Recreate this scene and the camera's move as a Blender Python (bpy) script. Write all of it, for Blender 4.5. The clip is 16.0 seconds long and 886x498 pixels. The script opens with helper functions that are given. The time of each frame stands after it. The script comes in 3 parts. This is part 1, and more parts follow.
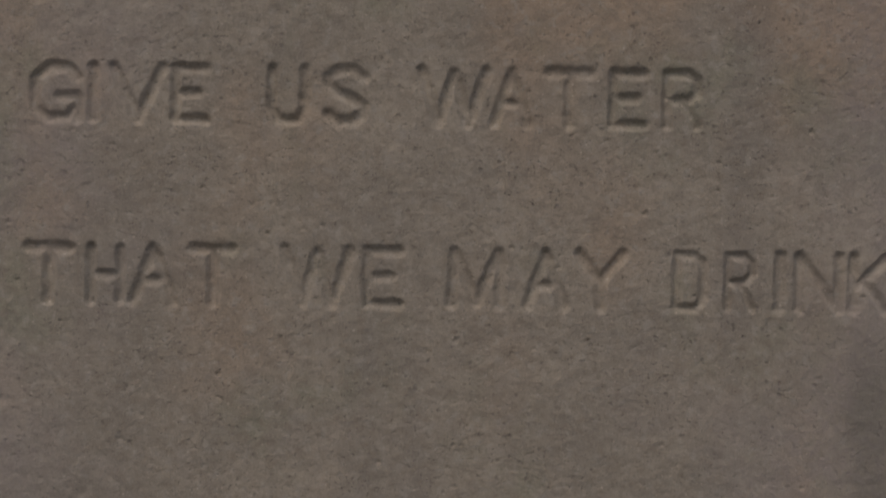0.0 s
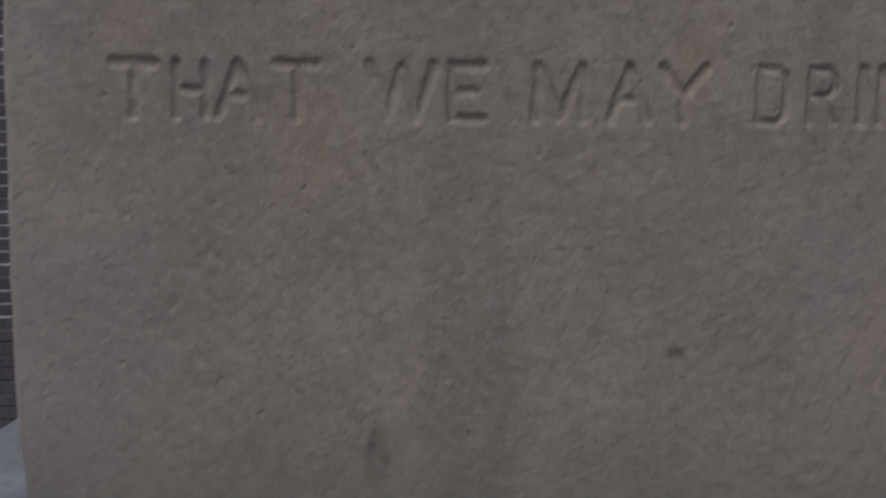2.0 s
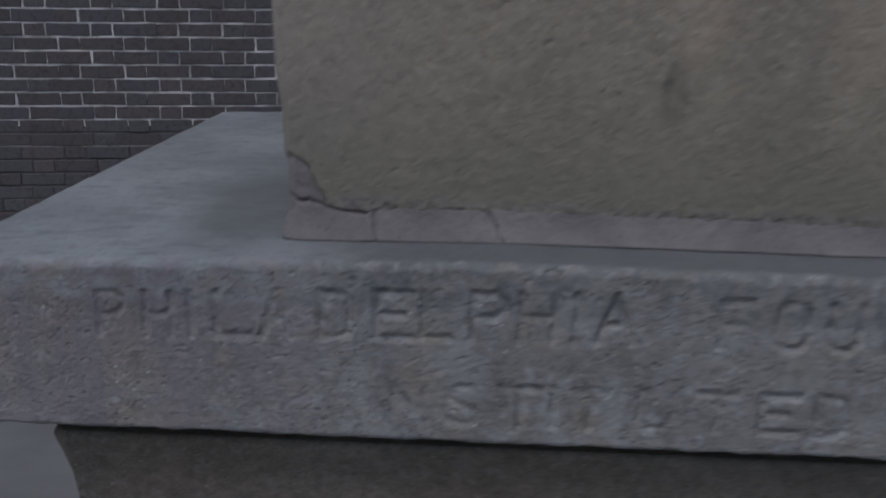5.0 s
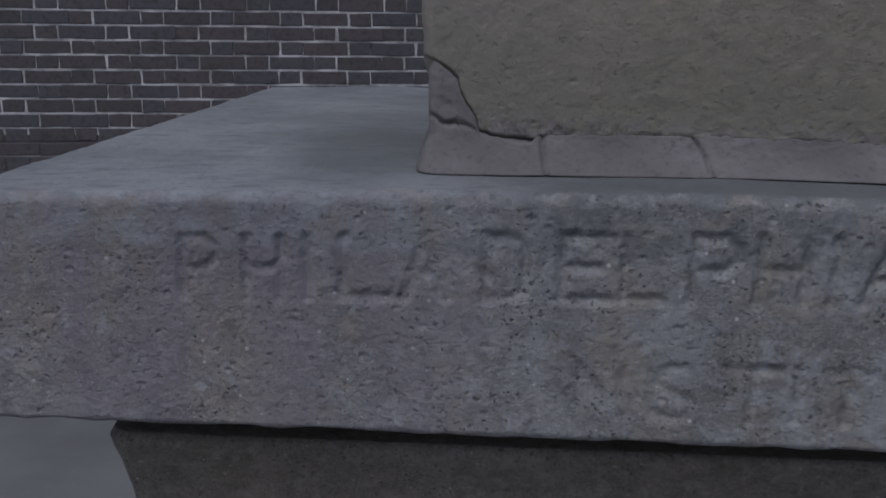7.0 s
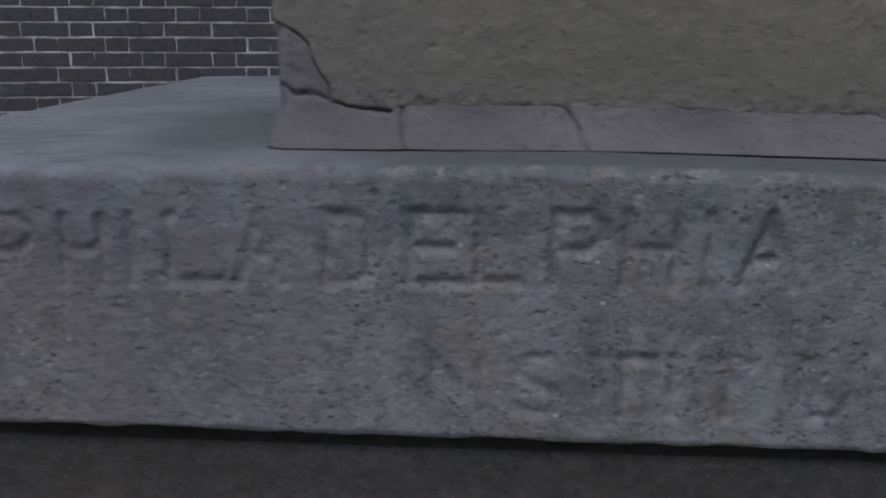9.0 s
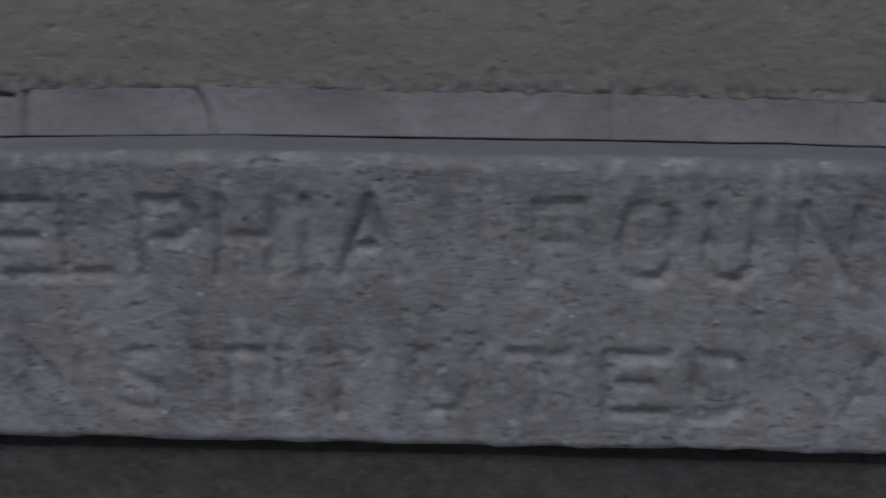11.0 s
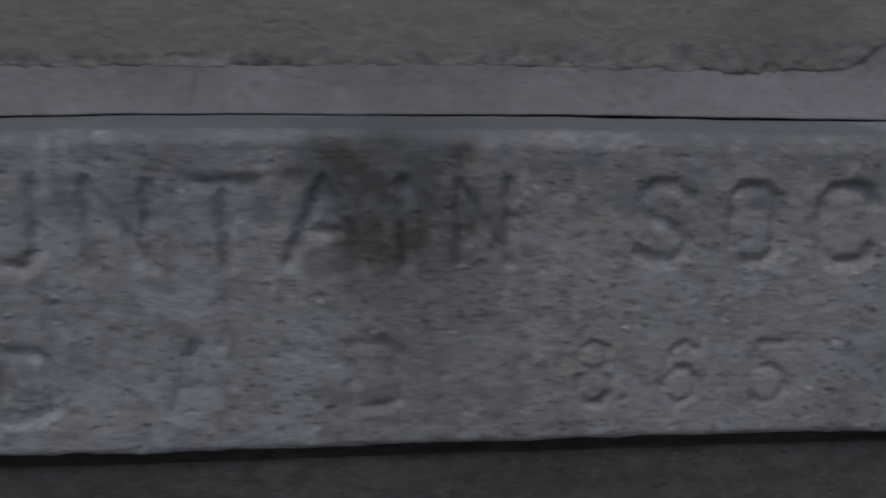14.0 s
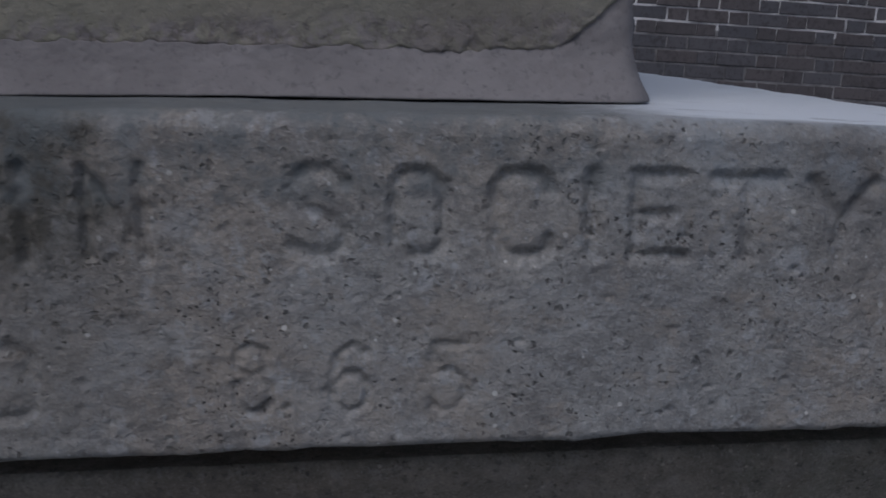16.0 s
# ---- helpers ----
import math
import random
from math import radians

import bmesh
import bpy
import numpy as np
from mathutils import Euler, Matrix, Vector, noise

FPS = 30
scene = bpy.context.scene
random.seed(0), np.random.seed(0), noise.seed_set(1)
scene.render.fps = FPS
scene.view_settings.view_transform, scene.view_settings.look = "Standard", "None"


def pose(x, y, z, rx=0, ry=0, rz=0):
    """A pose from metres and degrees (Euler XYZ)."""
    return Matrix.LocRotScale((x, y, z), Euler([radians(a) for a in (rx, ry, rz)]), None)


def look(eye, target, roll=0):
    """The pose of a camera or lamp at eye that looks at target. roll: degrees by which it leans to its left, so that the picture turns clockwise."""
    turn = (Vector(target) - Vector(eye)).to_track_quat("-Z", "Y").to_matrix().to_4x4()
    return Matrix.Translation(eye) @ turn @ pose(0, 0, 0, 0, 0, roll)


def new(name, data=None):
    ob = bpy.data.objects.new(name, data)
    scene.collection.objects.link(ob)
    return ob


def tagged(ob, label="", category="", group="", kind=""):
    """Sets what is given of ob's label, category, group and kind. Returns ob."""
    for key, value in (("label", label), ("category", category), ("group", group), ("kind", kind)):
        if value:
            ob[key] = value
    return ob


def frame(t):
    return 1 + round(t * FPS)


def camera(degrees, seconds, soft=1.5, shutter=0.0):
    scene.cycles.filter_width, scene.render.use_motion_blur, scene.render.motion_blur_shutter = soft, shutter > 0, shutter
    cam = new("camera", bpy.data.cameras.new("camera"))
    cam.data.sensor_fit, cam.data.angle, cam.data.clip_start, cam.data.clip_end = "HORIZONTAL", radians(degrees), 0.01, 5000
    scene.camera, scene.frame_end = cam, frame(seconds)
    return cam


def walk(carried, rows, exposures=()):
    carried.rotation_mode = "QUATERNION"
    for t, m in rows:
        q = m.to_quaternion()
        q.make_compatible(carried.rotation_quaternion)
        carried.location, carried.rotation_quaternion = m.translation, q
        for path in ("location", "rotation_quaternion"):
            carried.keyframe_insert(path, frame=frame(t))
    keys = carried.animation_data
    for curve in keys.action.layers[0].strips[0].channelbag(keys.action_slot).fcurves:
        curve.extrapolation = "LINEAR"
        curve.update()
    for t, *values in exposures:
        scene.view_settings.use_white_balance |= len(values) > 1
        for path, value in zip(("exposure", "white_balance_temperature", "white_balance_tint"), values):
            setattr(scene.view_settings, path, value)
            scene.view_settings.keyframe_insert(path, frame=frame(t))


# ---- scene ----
cam = camera(49.0, 16.0, soft=1.7, shutter=1.0)
PATH = [
    (0, (0.093, -1.193, 1.004), (0.08, 0.807, 0.98), 1.4),
    (0.5, (0.088, -1.195, 0.988), (0.083, 0.804, 0.938), 1.4),
    (1, (0.077, -1.199, 0.973), (0.074, 0.798, 0.87), 1.4),
    (1.5, (0.032, -1.207, 0.931), (0.024, 0.786, 0.765), 1.4),
    (2, (-0.016, -1.215, 0.881), (-0.027, 0.773, 0.661), 1.3),
    (2.5, (-0.064, -1.226, 0.834), (-0.079, 0.754, 0.557), 1.4),
    (3, (-0.083, -1.231, 0.831), (-0.144, 0.727, 0.428), 1.3),
    (3.5, (-0.114, -1.252, 0.767), (-0.206, 0.697, 0.326), 1.3),
    (4, (-0.189, -1.258, 0.702), (-0.257, 0.682, 0.222), 1.2),
    (4.5, (-0.284, -1.22, 0.638), (-0.324, 0.713, 0.126), 1.7),
    (5, (-0.385, -1.131, 0.558), (-0.403, 0.8, 0.038), 2.2),
    (7.5, (-0.581, -0.826, 0.352), (-0.594, 1.13, -0.063), 2.1),
    (8, (-0.581, -0.816, 0.337), (-0.554, 1.146, -0.052), 2.5),
    (8.2, (-0.552, -0.808, 0.341), (-0.566, 1.151, -0.063), 2.1),
    (10.3, (-0.249, -0.753, 0.344), (-0.254, 1.194, -0.113), 1.3),
    (10.5, (-0.194, -0.752, 0.34), (-0.244, 1.196, -0.111), 1.0),
    (11, (-0.112, -0.734, 0.341), (-0.139, 1.21, -0.126), 0.9),
    (11.5, (-0.036, -0.733, 0.32), (-0.029, 1.222, -0.101), 0.8),
    (12, (0.045, -0.72, 0.322), (0.069, 1.231, -0.119), 0.6),
    (12.5, (0.137, -0.712, 0.325), (0.145, 1.235, -0.133), 0.2),
    (13, (0.224, -0.702, 0.321), (0.227, 1.245, -0.137), -0.3),
    (13.5, (0.287, -0.682, 0.324), (0.36, 1.257, -0.162), -0.3),
    (14, (0.374, -0.668, 0.313), (0.453, 1.273, -0.161), -0.8),
    (14.5, (0.438, -0.65, 0.308), (0.58, 1.286, -0.174), -0.6),
    (15, (0.503, -0.638, 0.301), (0.682, 1.297, -0.175), -0.4),
    (15.5, (0.557, -0.627, 0.294), (0.731, 1.31, -0.172), -0.4),
    (16, (0.594, -0.617, 0.286), (0.736, 1.323, -0.177), -0.6),
]
EXPOSURES = [(0.0, 0.08, 7050, 15), (0.7, 0.08, 6900, 15), (1.6, 0.04, 6300, 15), (2.5, 0.03, 6000, 14), (4.0, 0.0, 5850, 9), (5.0, -0.07, 5890, 10), (7.4, -0.07, 5850, 12), (16.0, -0.08, 5850, 12)]
walk(cam, [(t, look(eye, target, roll)) for t, eye, target, roll in PATH], EXPOSURES)

# ---- sky and sun: soft open shade, light from above and from the street's left ----
world = bpy.data.worlds.new("sky")
scene.world = world
world.use_nodes = True
sky = world.node_tree.nodes.new("ShaderNodeTexSky")
sky.sky_type, sky.sun_disc = "NISHITA", False
sky.sun_elevation, sky.sun_rotation = radians(54), radians(214)
sky.air_density, sky.dust_density = 1.0, 3.0
back = world.node_tree.nodes["Background"]
back.inputs["Strength"].default_value = 0.07
world.node_tree.links.new(sky.outputs["Color"], back.inputs["Color"])
sun = new("sun", bpy.data.lights.new("sun", "SUN"))
sun.data.energy, sun.data.angle, sun.data.color = 0.92, radians(30), (1.0, 0.96, 0.91)
sun.matrix_world = look((-0.95, -3.1, 6.2), (0, 0, 0))


# ---- materials ----
class Mat:
    """A node material with a few short ways to add nodes."""

    def __init__(self, name, rough=0.9):
        self.m = bpy.data.materials.new(name)
        self.m.use_nodes = True
        self.t = self.m.node_tree
        self.bsdf = self.t.nodes["Principled BSDF"]
        self.bsdf.inputs["Roughness"].default_value = rough
        self.bsdf.inputs["Specular IOR Level"].default_value = 0.25
        self.place = self.t.nodes.new("ShaderNodeNewGeometry").outputs["Position"]

    def link(self, a, b):
        self.t.links.new(a, b)

    def put(self, node, key, v):
        if hasattr(v, "is_output"):
            self.link(v, node.inputs[key])
        else:
            node.inputs[key].default_value = v

    def stretch(self, sx, sy, sz):
        n = self.t.nodes.new("ShaderNodeMapping")
        self.link(self.place, n.inputs["Vector"])
        n.inputs["Scale"].default_value = (sx, sy, sz)
        return n.outputs["Vector"]

    def noise(self, scale, detail=5.0, rough=0.6, at=None):
        n = self.t.nodes.new("ShaderNodeTexNoise")
        self.link(at or self.place, n.inputs["Vector"])
        n.inputs["Scale"].default_value, n.inputs["Detail"].default_value, n.inputs["Roughness"].default_value = scale, detail, rough
        return n.outputs["Fac"]

    def crooked(self, scale, amount):
        """Places pushed about by noise."""
        n = self.t.nodes.new("ShaderNodeTexNoise")
        self.link(self.place, n.inputs["Vector"])
        n.inputs["Scale"].default_value, n.inputs["Detail"].default_value = scale, 2.0
        v = self.t.nodes.new("ShaderNodeVectorMath")
        v.operation = "MULTIPLY_ADD"
        self.link(n.outputs["Color"], v.inputs[0])
        v.inputs[1].default_value = (amount, amount, amount * 0.7)
        self.link(self.place, v.inputs[2])
        return v.outputs[0]

    def holes(self, scale, share, size=0.3, at=None):
        """Round spots in a share of the cells of a jittered lattice."""
        n = self.t.nodes.new("ShaderNodeTexVoronoi")
        self.link(at or self.place, n.inputs["Vector"])
        n.inputs["Scale"].default_value = scale
        pick = self.t.nodes.new("ShaderNodeSeparateColor")
        self.link(n.outputs["Color"], pick.inputs[0])
        spot = self.ramp(self.math("SUBTRACT", n.outputs["Distance"], self.math("MULTIPLY", pick.outputs[1], size * 0.5)), size * 0.7, size * 0.25)
        return self.math("MULTIPLY", spot, self.math("LESS_THAN", pick.outputs[0], share))

    def ramp(self, v, a, b, lo=0.0, hi=1.0):
        n = self.t.nodes.new("ShaderNodeMapRange")
        n.interpolation_type = "SMOOTHSTEP"
        self.link(v, n.inputs["Value"])
        for k, x in (("From Min", a), ("From Max", b), ("To Min", lo), ("To Max", hi)):
            n.inputs[k].default_value = x
        return n.outputs["Result"]

    def math(self, op, a, b=0.0):
        n = self.t.nodes.new("ShaderNodeMath")
        n.operation = op
        self.put(n, 0, a)
        self.put(n, 1, b)
        return n.outputs[0]

    def mix(self, f, a, b):
        n = self.t.nodes.new("ShaderNodeMix")
        n.data_type = "RGBA"
        self.put(n, 0, f)
        for key, c in ((6, a), (7, b)):
            self.put(n, key, c if hasattr(c, "is_output") else (*c, 1))
        return n.outputs[2]

    def axis(self, which):
        n = self.t.nodes.new("ShaderNodeSeparateXYZ")
        self.link(self.place, n.inputs[0])
        return n.outputs[which]

    def done(self, colour, height=None, depth=0.002, strength=1.0):
        self.put(self.bsdf, "Base Color", colour)
        if height is not None:
            n = self.t.nodes.new("ShaderNodeBump")
            n.inputs["Distance"].default_value, n.inputs["Strength"].default_value = depth, strength
            self.link(height, n.inputs["Height"])
            self.link(n.outputs["Normal"], self.bsdf.inputs["Normal"])
        return self.m


def top_face(s):
    """The smooth, pale, bluish upper face of the base course."""
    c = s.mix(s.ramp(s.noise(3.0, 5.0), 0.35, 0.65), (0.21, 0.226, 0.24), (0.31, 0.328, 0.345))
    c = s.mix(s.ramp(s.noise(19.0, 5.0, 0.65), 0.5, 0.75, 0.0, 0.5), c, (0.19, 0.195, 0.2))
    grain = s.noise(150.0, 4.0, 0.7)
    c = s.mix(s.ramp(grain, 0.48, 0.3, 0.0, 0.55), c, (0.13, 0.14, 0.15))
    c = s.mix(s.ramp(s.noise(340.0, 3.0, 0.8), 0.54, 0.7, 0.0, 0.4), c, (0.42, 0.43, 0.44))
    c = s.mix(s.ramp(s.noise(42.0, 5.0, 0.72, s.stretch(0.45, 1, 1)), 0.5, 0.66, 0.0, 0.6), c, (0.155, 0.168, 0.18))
    # much paler at one end, behind the front edge
    wob = s.math("MULTIPLY", s.math("SUBTRACT", s.noise(6.0, 5.0, 0.6), 0.5), 0.2)
    x, y = s.axis(0), s.axis(1)
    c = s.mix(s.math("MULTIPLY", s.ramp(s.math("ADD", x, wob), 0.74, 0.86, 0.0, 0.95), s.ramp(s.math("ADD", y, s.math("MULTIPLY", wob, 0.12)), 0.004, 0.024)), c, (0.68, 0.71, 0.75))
    c = s.mix(s.ramp(s.noise(30.0, 4.0, 0.65, s.stretch(0.3, 1.6, 1)), 0.62, 0.69, 0.0, 0.5), c, (0.25, 0.262, 0.275))
    # soft shade beside the shaft, put into the colour as a wobbly dark patch
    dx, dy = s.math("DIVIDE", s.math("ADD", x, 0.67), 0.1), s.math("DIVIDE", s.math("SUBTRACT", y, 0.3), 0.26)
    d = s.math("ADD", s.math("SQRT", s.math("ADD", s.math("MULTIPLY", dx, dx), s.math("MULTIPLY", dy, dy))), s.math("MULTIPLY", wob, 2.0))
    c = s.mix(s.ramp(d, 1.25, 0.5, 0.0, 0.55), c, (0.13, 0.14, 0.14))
    return c


def stone(name, light, dark, warm, warm_amount, green, green_amount, streaks, pitting, stain=False, damp=False, grit=1.0):
    """Weathered ashlar: broad blotches, grain, pits and, on one block, a wet-looking dark run."""
    s = Mat(name, 0.92)
    broad = s.ramp(s.noise(5.0, 4.0, 0.6), 0.32, 0.68)
    c = s.mix(broad, dark, light)
    iron = s.ramp(s.noise(3.1, 3.0, 0.55, s.stretch(1, 1, 0.6)), 0.44, 0.64, 0.0, warm_amount)
    c = s.mix(s.math("MULTIPLY", iron, s.ramp(s.axis(2), 0.45, 0.85, 0.35, 1.0)) if damp else iron, c, warm)
    c = s.mix(s.ramp(s.noise(4.3, 4.0, 0.6, s.stretch(1.3, 1, 1)), 0.5, 0.72, 0.0, green_amount), c, green)
    grain = s.noise(210.0, 4.0, 0.75)
    mid = s.noise(46.0, 4.0, 0.65)
    c = s.mix(s.ramp(mid, 0.42, 0.66, 0.0, 0.5 * grit), c, (dark[0] * 0.62, dark[1] * 0.62, dark[2] * 0.64))
    c = s.mix(s.ramp(grain, 0.52, 0.74, 0.0, 0.42 * grit), c, (light[0] * 1.45, light[1] * 1.45, light[2] * 1.45))
    c = s.mix(s.ramp(grain, 0.46, 0.3, 0.0, 0.5 * grit), c, (dark[0] * 0.45, dark[1] * 0.45, dark[2] * 0.45))
    streak = s.noise(1.0, 4.0, 0.6, s.stretch(7.0, 7.0, 0.8))
    c = s.mix(s.ramp(streak, 0.52, 0.72, 0.0, streaks), c, (dark[0] * 0.7, dark[1] * 0.71, dark[2] * 0.76))
    tint = s.noise(26.0, 3.0, 0.6, s.stretch(0.8, 1, 1.3))
    c = s.mix(s.ramp(tint, 0.5, 0.7, 0.0, 0.35), c, (light[0] * 0.97, light[1] * 0.99, light[2] * 1.05))
    mottle = s.noise(60.0, 4.0, 0.7)
    c = s.mix(s.ramp(mottle, 0.52, 0.64, 0.0, 0.6), c, (dark[0] * 0.89, dark[1] * 0.86, dark[2] * 0.83))
    c = s.mix(s.ramp(mottle, 0.46, 0.35, 0.0, 0.6), c, (light[0] * 0.99, light[1] * 1.03, light[2] * 1.09))
    warp = s.crooked(240.0, 0.009)
    pits = s.math("MULTIPLY", s.holes(125.0, 0.24, 0.34, warp), s.ramp(s.noise(12.0, 3.0, 0.6), 0.36, 0.56, 0.35, 1.0))
    fine = s.noise(430.0, 3.0, 0.8)
    c = s.mix(s.ramp(fine, 0.55, 0.72, 0.0, 0.55 * grit), c, (light[0] * 1.6, light[1] * 1.6, light[2] * 1.6))
    c = s.mix(s.ramp(fine, 0.44, 0.3, 0.0, 0.6 * grit), c, (dark[0] * 0.4, dark[1] * 0.4, dark[2] * 0.4))
    c = s.mix(s.math("MULTIPLY", pits, pitting), c, (0.07, 0.066, 0.064))
    pores = s.math("MULTIPLY", s.holes(230.0, 0.26, 0.4, warp), s.ramp(s.noise(17.0, 3.0, 0.6), 0.42, 0.6, 0.2, 1.0))
    c = s.mix(s.math("MULTIPLY", pores, pitting * 1.25), c, (0.04, 0.037, 0.036))
    pits = s.math("MAXIMUM", pits, pores)
    glint = s.holes(150.0, 0.07, 0.3)
    c = s.mix(s.math("MULTIPLY", glint, pitting), c, (light[0] * 1.9, light[1] * 1.9, light[2] * 1.9))
    x, z = s.axis(0), s.axis(2)
    wob = s.math("MULTIPLY", s.math("SUBTRACT", s.noise(16.0, 5.0, 0.65), 0.5), 0.11)
    if damp:
        side = s.math("ADD", s.math("ABSOLUTE", s.math("SUBTRACT", x, 0.06)), s.math("MULTIPLY", s.math("SUBTRACT", s.noise(3.4, 4.0, 0.6), 0.5), 1.1))
        c = s.mix(s.math("MULTIPLY", s.ramp(side, 0.3, 0.75, 0.0, 0.5), s.ramp(mottle, 0.4, 0.6, 0.55, 1.0)), c, (0.325, 0.285, 0.28))
        # algae at the foot, a grey run down one side, two smudges
        rise = s.ramp(s.math("ADD", z, s.math("MULTIPLY", wob, 1.6)), 0.54, 0.28, 0.0, 0.72)
        c = s.mix(rise, c, (0.19, 0.186, 0.152))
        crust = s.math("MULTIPLY", s.ramp(s.math("ABSOLUTE", s.math("SUBTRACT", z, 0.276)), 0.016, 0.006), s.ramp(s.noise(48.0, 4.0, 0.7), 0.46, 0.6))
        c = s.mix(s.math("MULTIPLY", crust, 0.75), c, (0.12, 0.105, 0.105))
        smear = s.math("MULTIPLY", s.ramp(s.math("ADD", z, s.math("MULTIPLY", wob, 0.35)), 0.3, 0.276), s.ramp(s.noise(70.0, 4.0, 0.7), 0.47, 0.55))
        c = s.mix(s.math("MULTIPLY", smear, 0.75), c, (0.235, 0.212, 0.212))
        run = s.math("MULTIPLY", s.ramp(s.math("ADD", s.math("ABSOLUTE", s.math("SUBTRACT", x, 0.68)), wob), 0.07, 0.02), s.ramp(s.math("ADD", z, wob), 0.95, 0.78, 0.0, 0.45))
        c = s.mix(run, c, (0.16, 0.145, 0.125))
        for cx, cz, w, h, k in ((0.304, 0.592, 0.016, 0.012, 0.5), (-0.112, 0.445, 0.018, 0.05, 0.42)):
            dx = s.math("DIVIDE", s.math("SUBTRACT", x, cx), w)
            dz = s.math("DIVIDE", s.math("SUBTRACT", z, cz), h)
            d = s.math("SQRT", s.math("ADD", s.math("MULTIPLY", dx, dx), s.math("MULTIPLY", dz, dz)))
            d = s.math("ADD", d, s.math("MULTIPLY", wob, 9.0))
            c = s.mix(s.ramp(d, 1.3, 0.4, 0.0, k), c, (0.13, 0.12, 0.11))
    if stain:
        # hand-sized pale and buff patches where the crust has flaked, and finger-sized ones within them
        middle = s.ramp(s.math("ABSOLUTE", s.math("SUBTRACT", x, 0.05)), 0.62, 0.25, 0.3, 1.0)
        flake = s.math("MULTIPLY", s.ramp(s.noise(15.0, 5.0, 0.7), 0.48, 0.6, 0.0, 0.5), middle)
        c = s.mix(flake, c, (0.37, 0.384, 0.394))
        c = s.mix(s.ramp(s.noise(13.0, 5.0, 0.7, s.stretch(1, 1, 1.4)), 0.52, 0.62, 0.0, 0.55), c, (0.295, 0.262, 0.228))
        c = s.mix(s.ramp(s.noise(38.0, 4.0, 0.65, s.stretch(0.7, 1, 1)), 0.54, 0.64, 0.0, 0.55), c, (0.168, 0.16, 0.155))
        c = s.mix(s.ramp(s.noise(44.0, 4.0, 0.65, s.stretch(1, 1, 0.85)), 0.56, 0.66, 0.0, 0.5), c, (0.4, 0.41, 0.425))
        c = s.mix(s.ramp(s.noise(105.0, 3.0, 0.6, s.stretch(0.75, 1, 1)), 0.56, 0.68, 0.0, 0.35), c, (0.14, 0.132, 0.128))
        wob = s.math("MULTIPLY", s.math("SUBTRACT", s.noise(21.0, 8.0, 0.72), 0.5), 0.17)
        xs = s.math("ADD", s.math("ABSOLUTE", s.math("SUBTRACT", x, 0.362)), wob)
        body = s.math("MULTIPLY", s.ramp(xs, 0.078, 0.024), s.ramp(s.math("ADD", z, s.math("MULTIPLY", wob, 0.6)), 0.105, 0.165))
        run = s.math("MULTIPLY", s.ramp(s.math("ADD", s.math("ABSOLUTE", s.math("SUBTRACT", x, 0.388)), s.math("MULTIPLY", wob, 1.3)), 0.115, 0.0), 0.45)
        c = s.mix(s.math("MULTIPLY", run, s.ramp(s.math("ADD", z, wob), 0.0, 0.13, 0.75, 1.0)), c, (0.112, 0.1, 0.086))
        c = s.mix(s.math("MULTIPLY", s.math("MULTIPLY", body, s.ramp(s.noise(34.0, 5.0, 0.7), 0.36, 0.54, 0.4, 1.0)), 0.88), c, (0.064, 0.06, 0.05))
        c = s.mix(s.math("MULTIPLY", s.ramp(s.math("ADD", s.math("ABSOLUTE", s.math("SUBTRACT", x, -0.79)), wob), 0.13, 0.02), s.ramp(s.math("ADD", z, wob), 0.1, 0.19, 0.0, 0.55)), c, (0.135, 0.124, 0.13))
        c = s.mix(s.math("MULTIPLY", s.ramp(s.math("ADD", s.math("ABSOLUTE", s.math("SUBTRACT", x, 0.915)), s.math("MULTIPLY", wob, 0.8)), 0.06, 0.0), s.ramp(s.math("ADD", z, wob), 0.09, 0.18, 0.0, 0.6)), c, (0.1, 0.1, 0.105))
        # violet-grey lichen bloom towards one end, in faint runs
        bloom = s.math("MULTIPLY", s.ramp(s.math("ADD", x, s.math("MULTIPLY", wob, 2.5)), -0.35, -0.75), s.ramp(s.noise(1.0, 4.0, 0.6, s.stretch(16.0, 7.0, 4.0)), 0.38, 0.6, 0.12, 0.6))
        c = s.mix(bloom, c, (0.225, 0.205, 0.238))
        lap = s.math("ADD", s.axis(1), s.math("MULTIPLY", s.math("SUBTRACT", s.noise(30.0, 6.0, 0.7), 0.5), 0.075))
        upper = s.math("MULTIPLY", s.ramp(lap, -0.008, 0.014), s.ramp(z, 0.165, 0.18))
        # rough strip before the shaft, colour darkened to offset its lit edge; ends paler
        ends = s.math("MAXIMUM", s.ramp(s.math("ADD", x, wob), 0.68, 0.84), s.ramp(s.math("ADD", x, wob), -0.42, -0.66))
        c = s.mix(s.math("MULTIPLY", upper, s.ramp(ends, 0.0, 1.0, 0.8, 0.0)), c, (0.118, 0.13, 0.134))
        c = s.mix(s.math("MULTIPLY", upper, s.ramp(ends, 0.0, 1.0, 0.1, 1.0)), c, top_face(s))
    h = s.math("ADD", s.math("MULTIPLY", grain, 0.7), s.math("MULTIPLY", s.math("ADD", mid, mottle), 0.28))
    h = s.math("ADD", h, s.math("MULTIPLY", fine, 0.4))
    h = s.math("SUBTRACT", h, s.math("MULTIPLY", pits, 0.5))
    return s.done(c, h, 0.0022, 0.9 * grit ** 0.5)


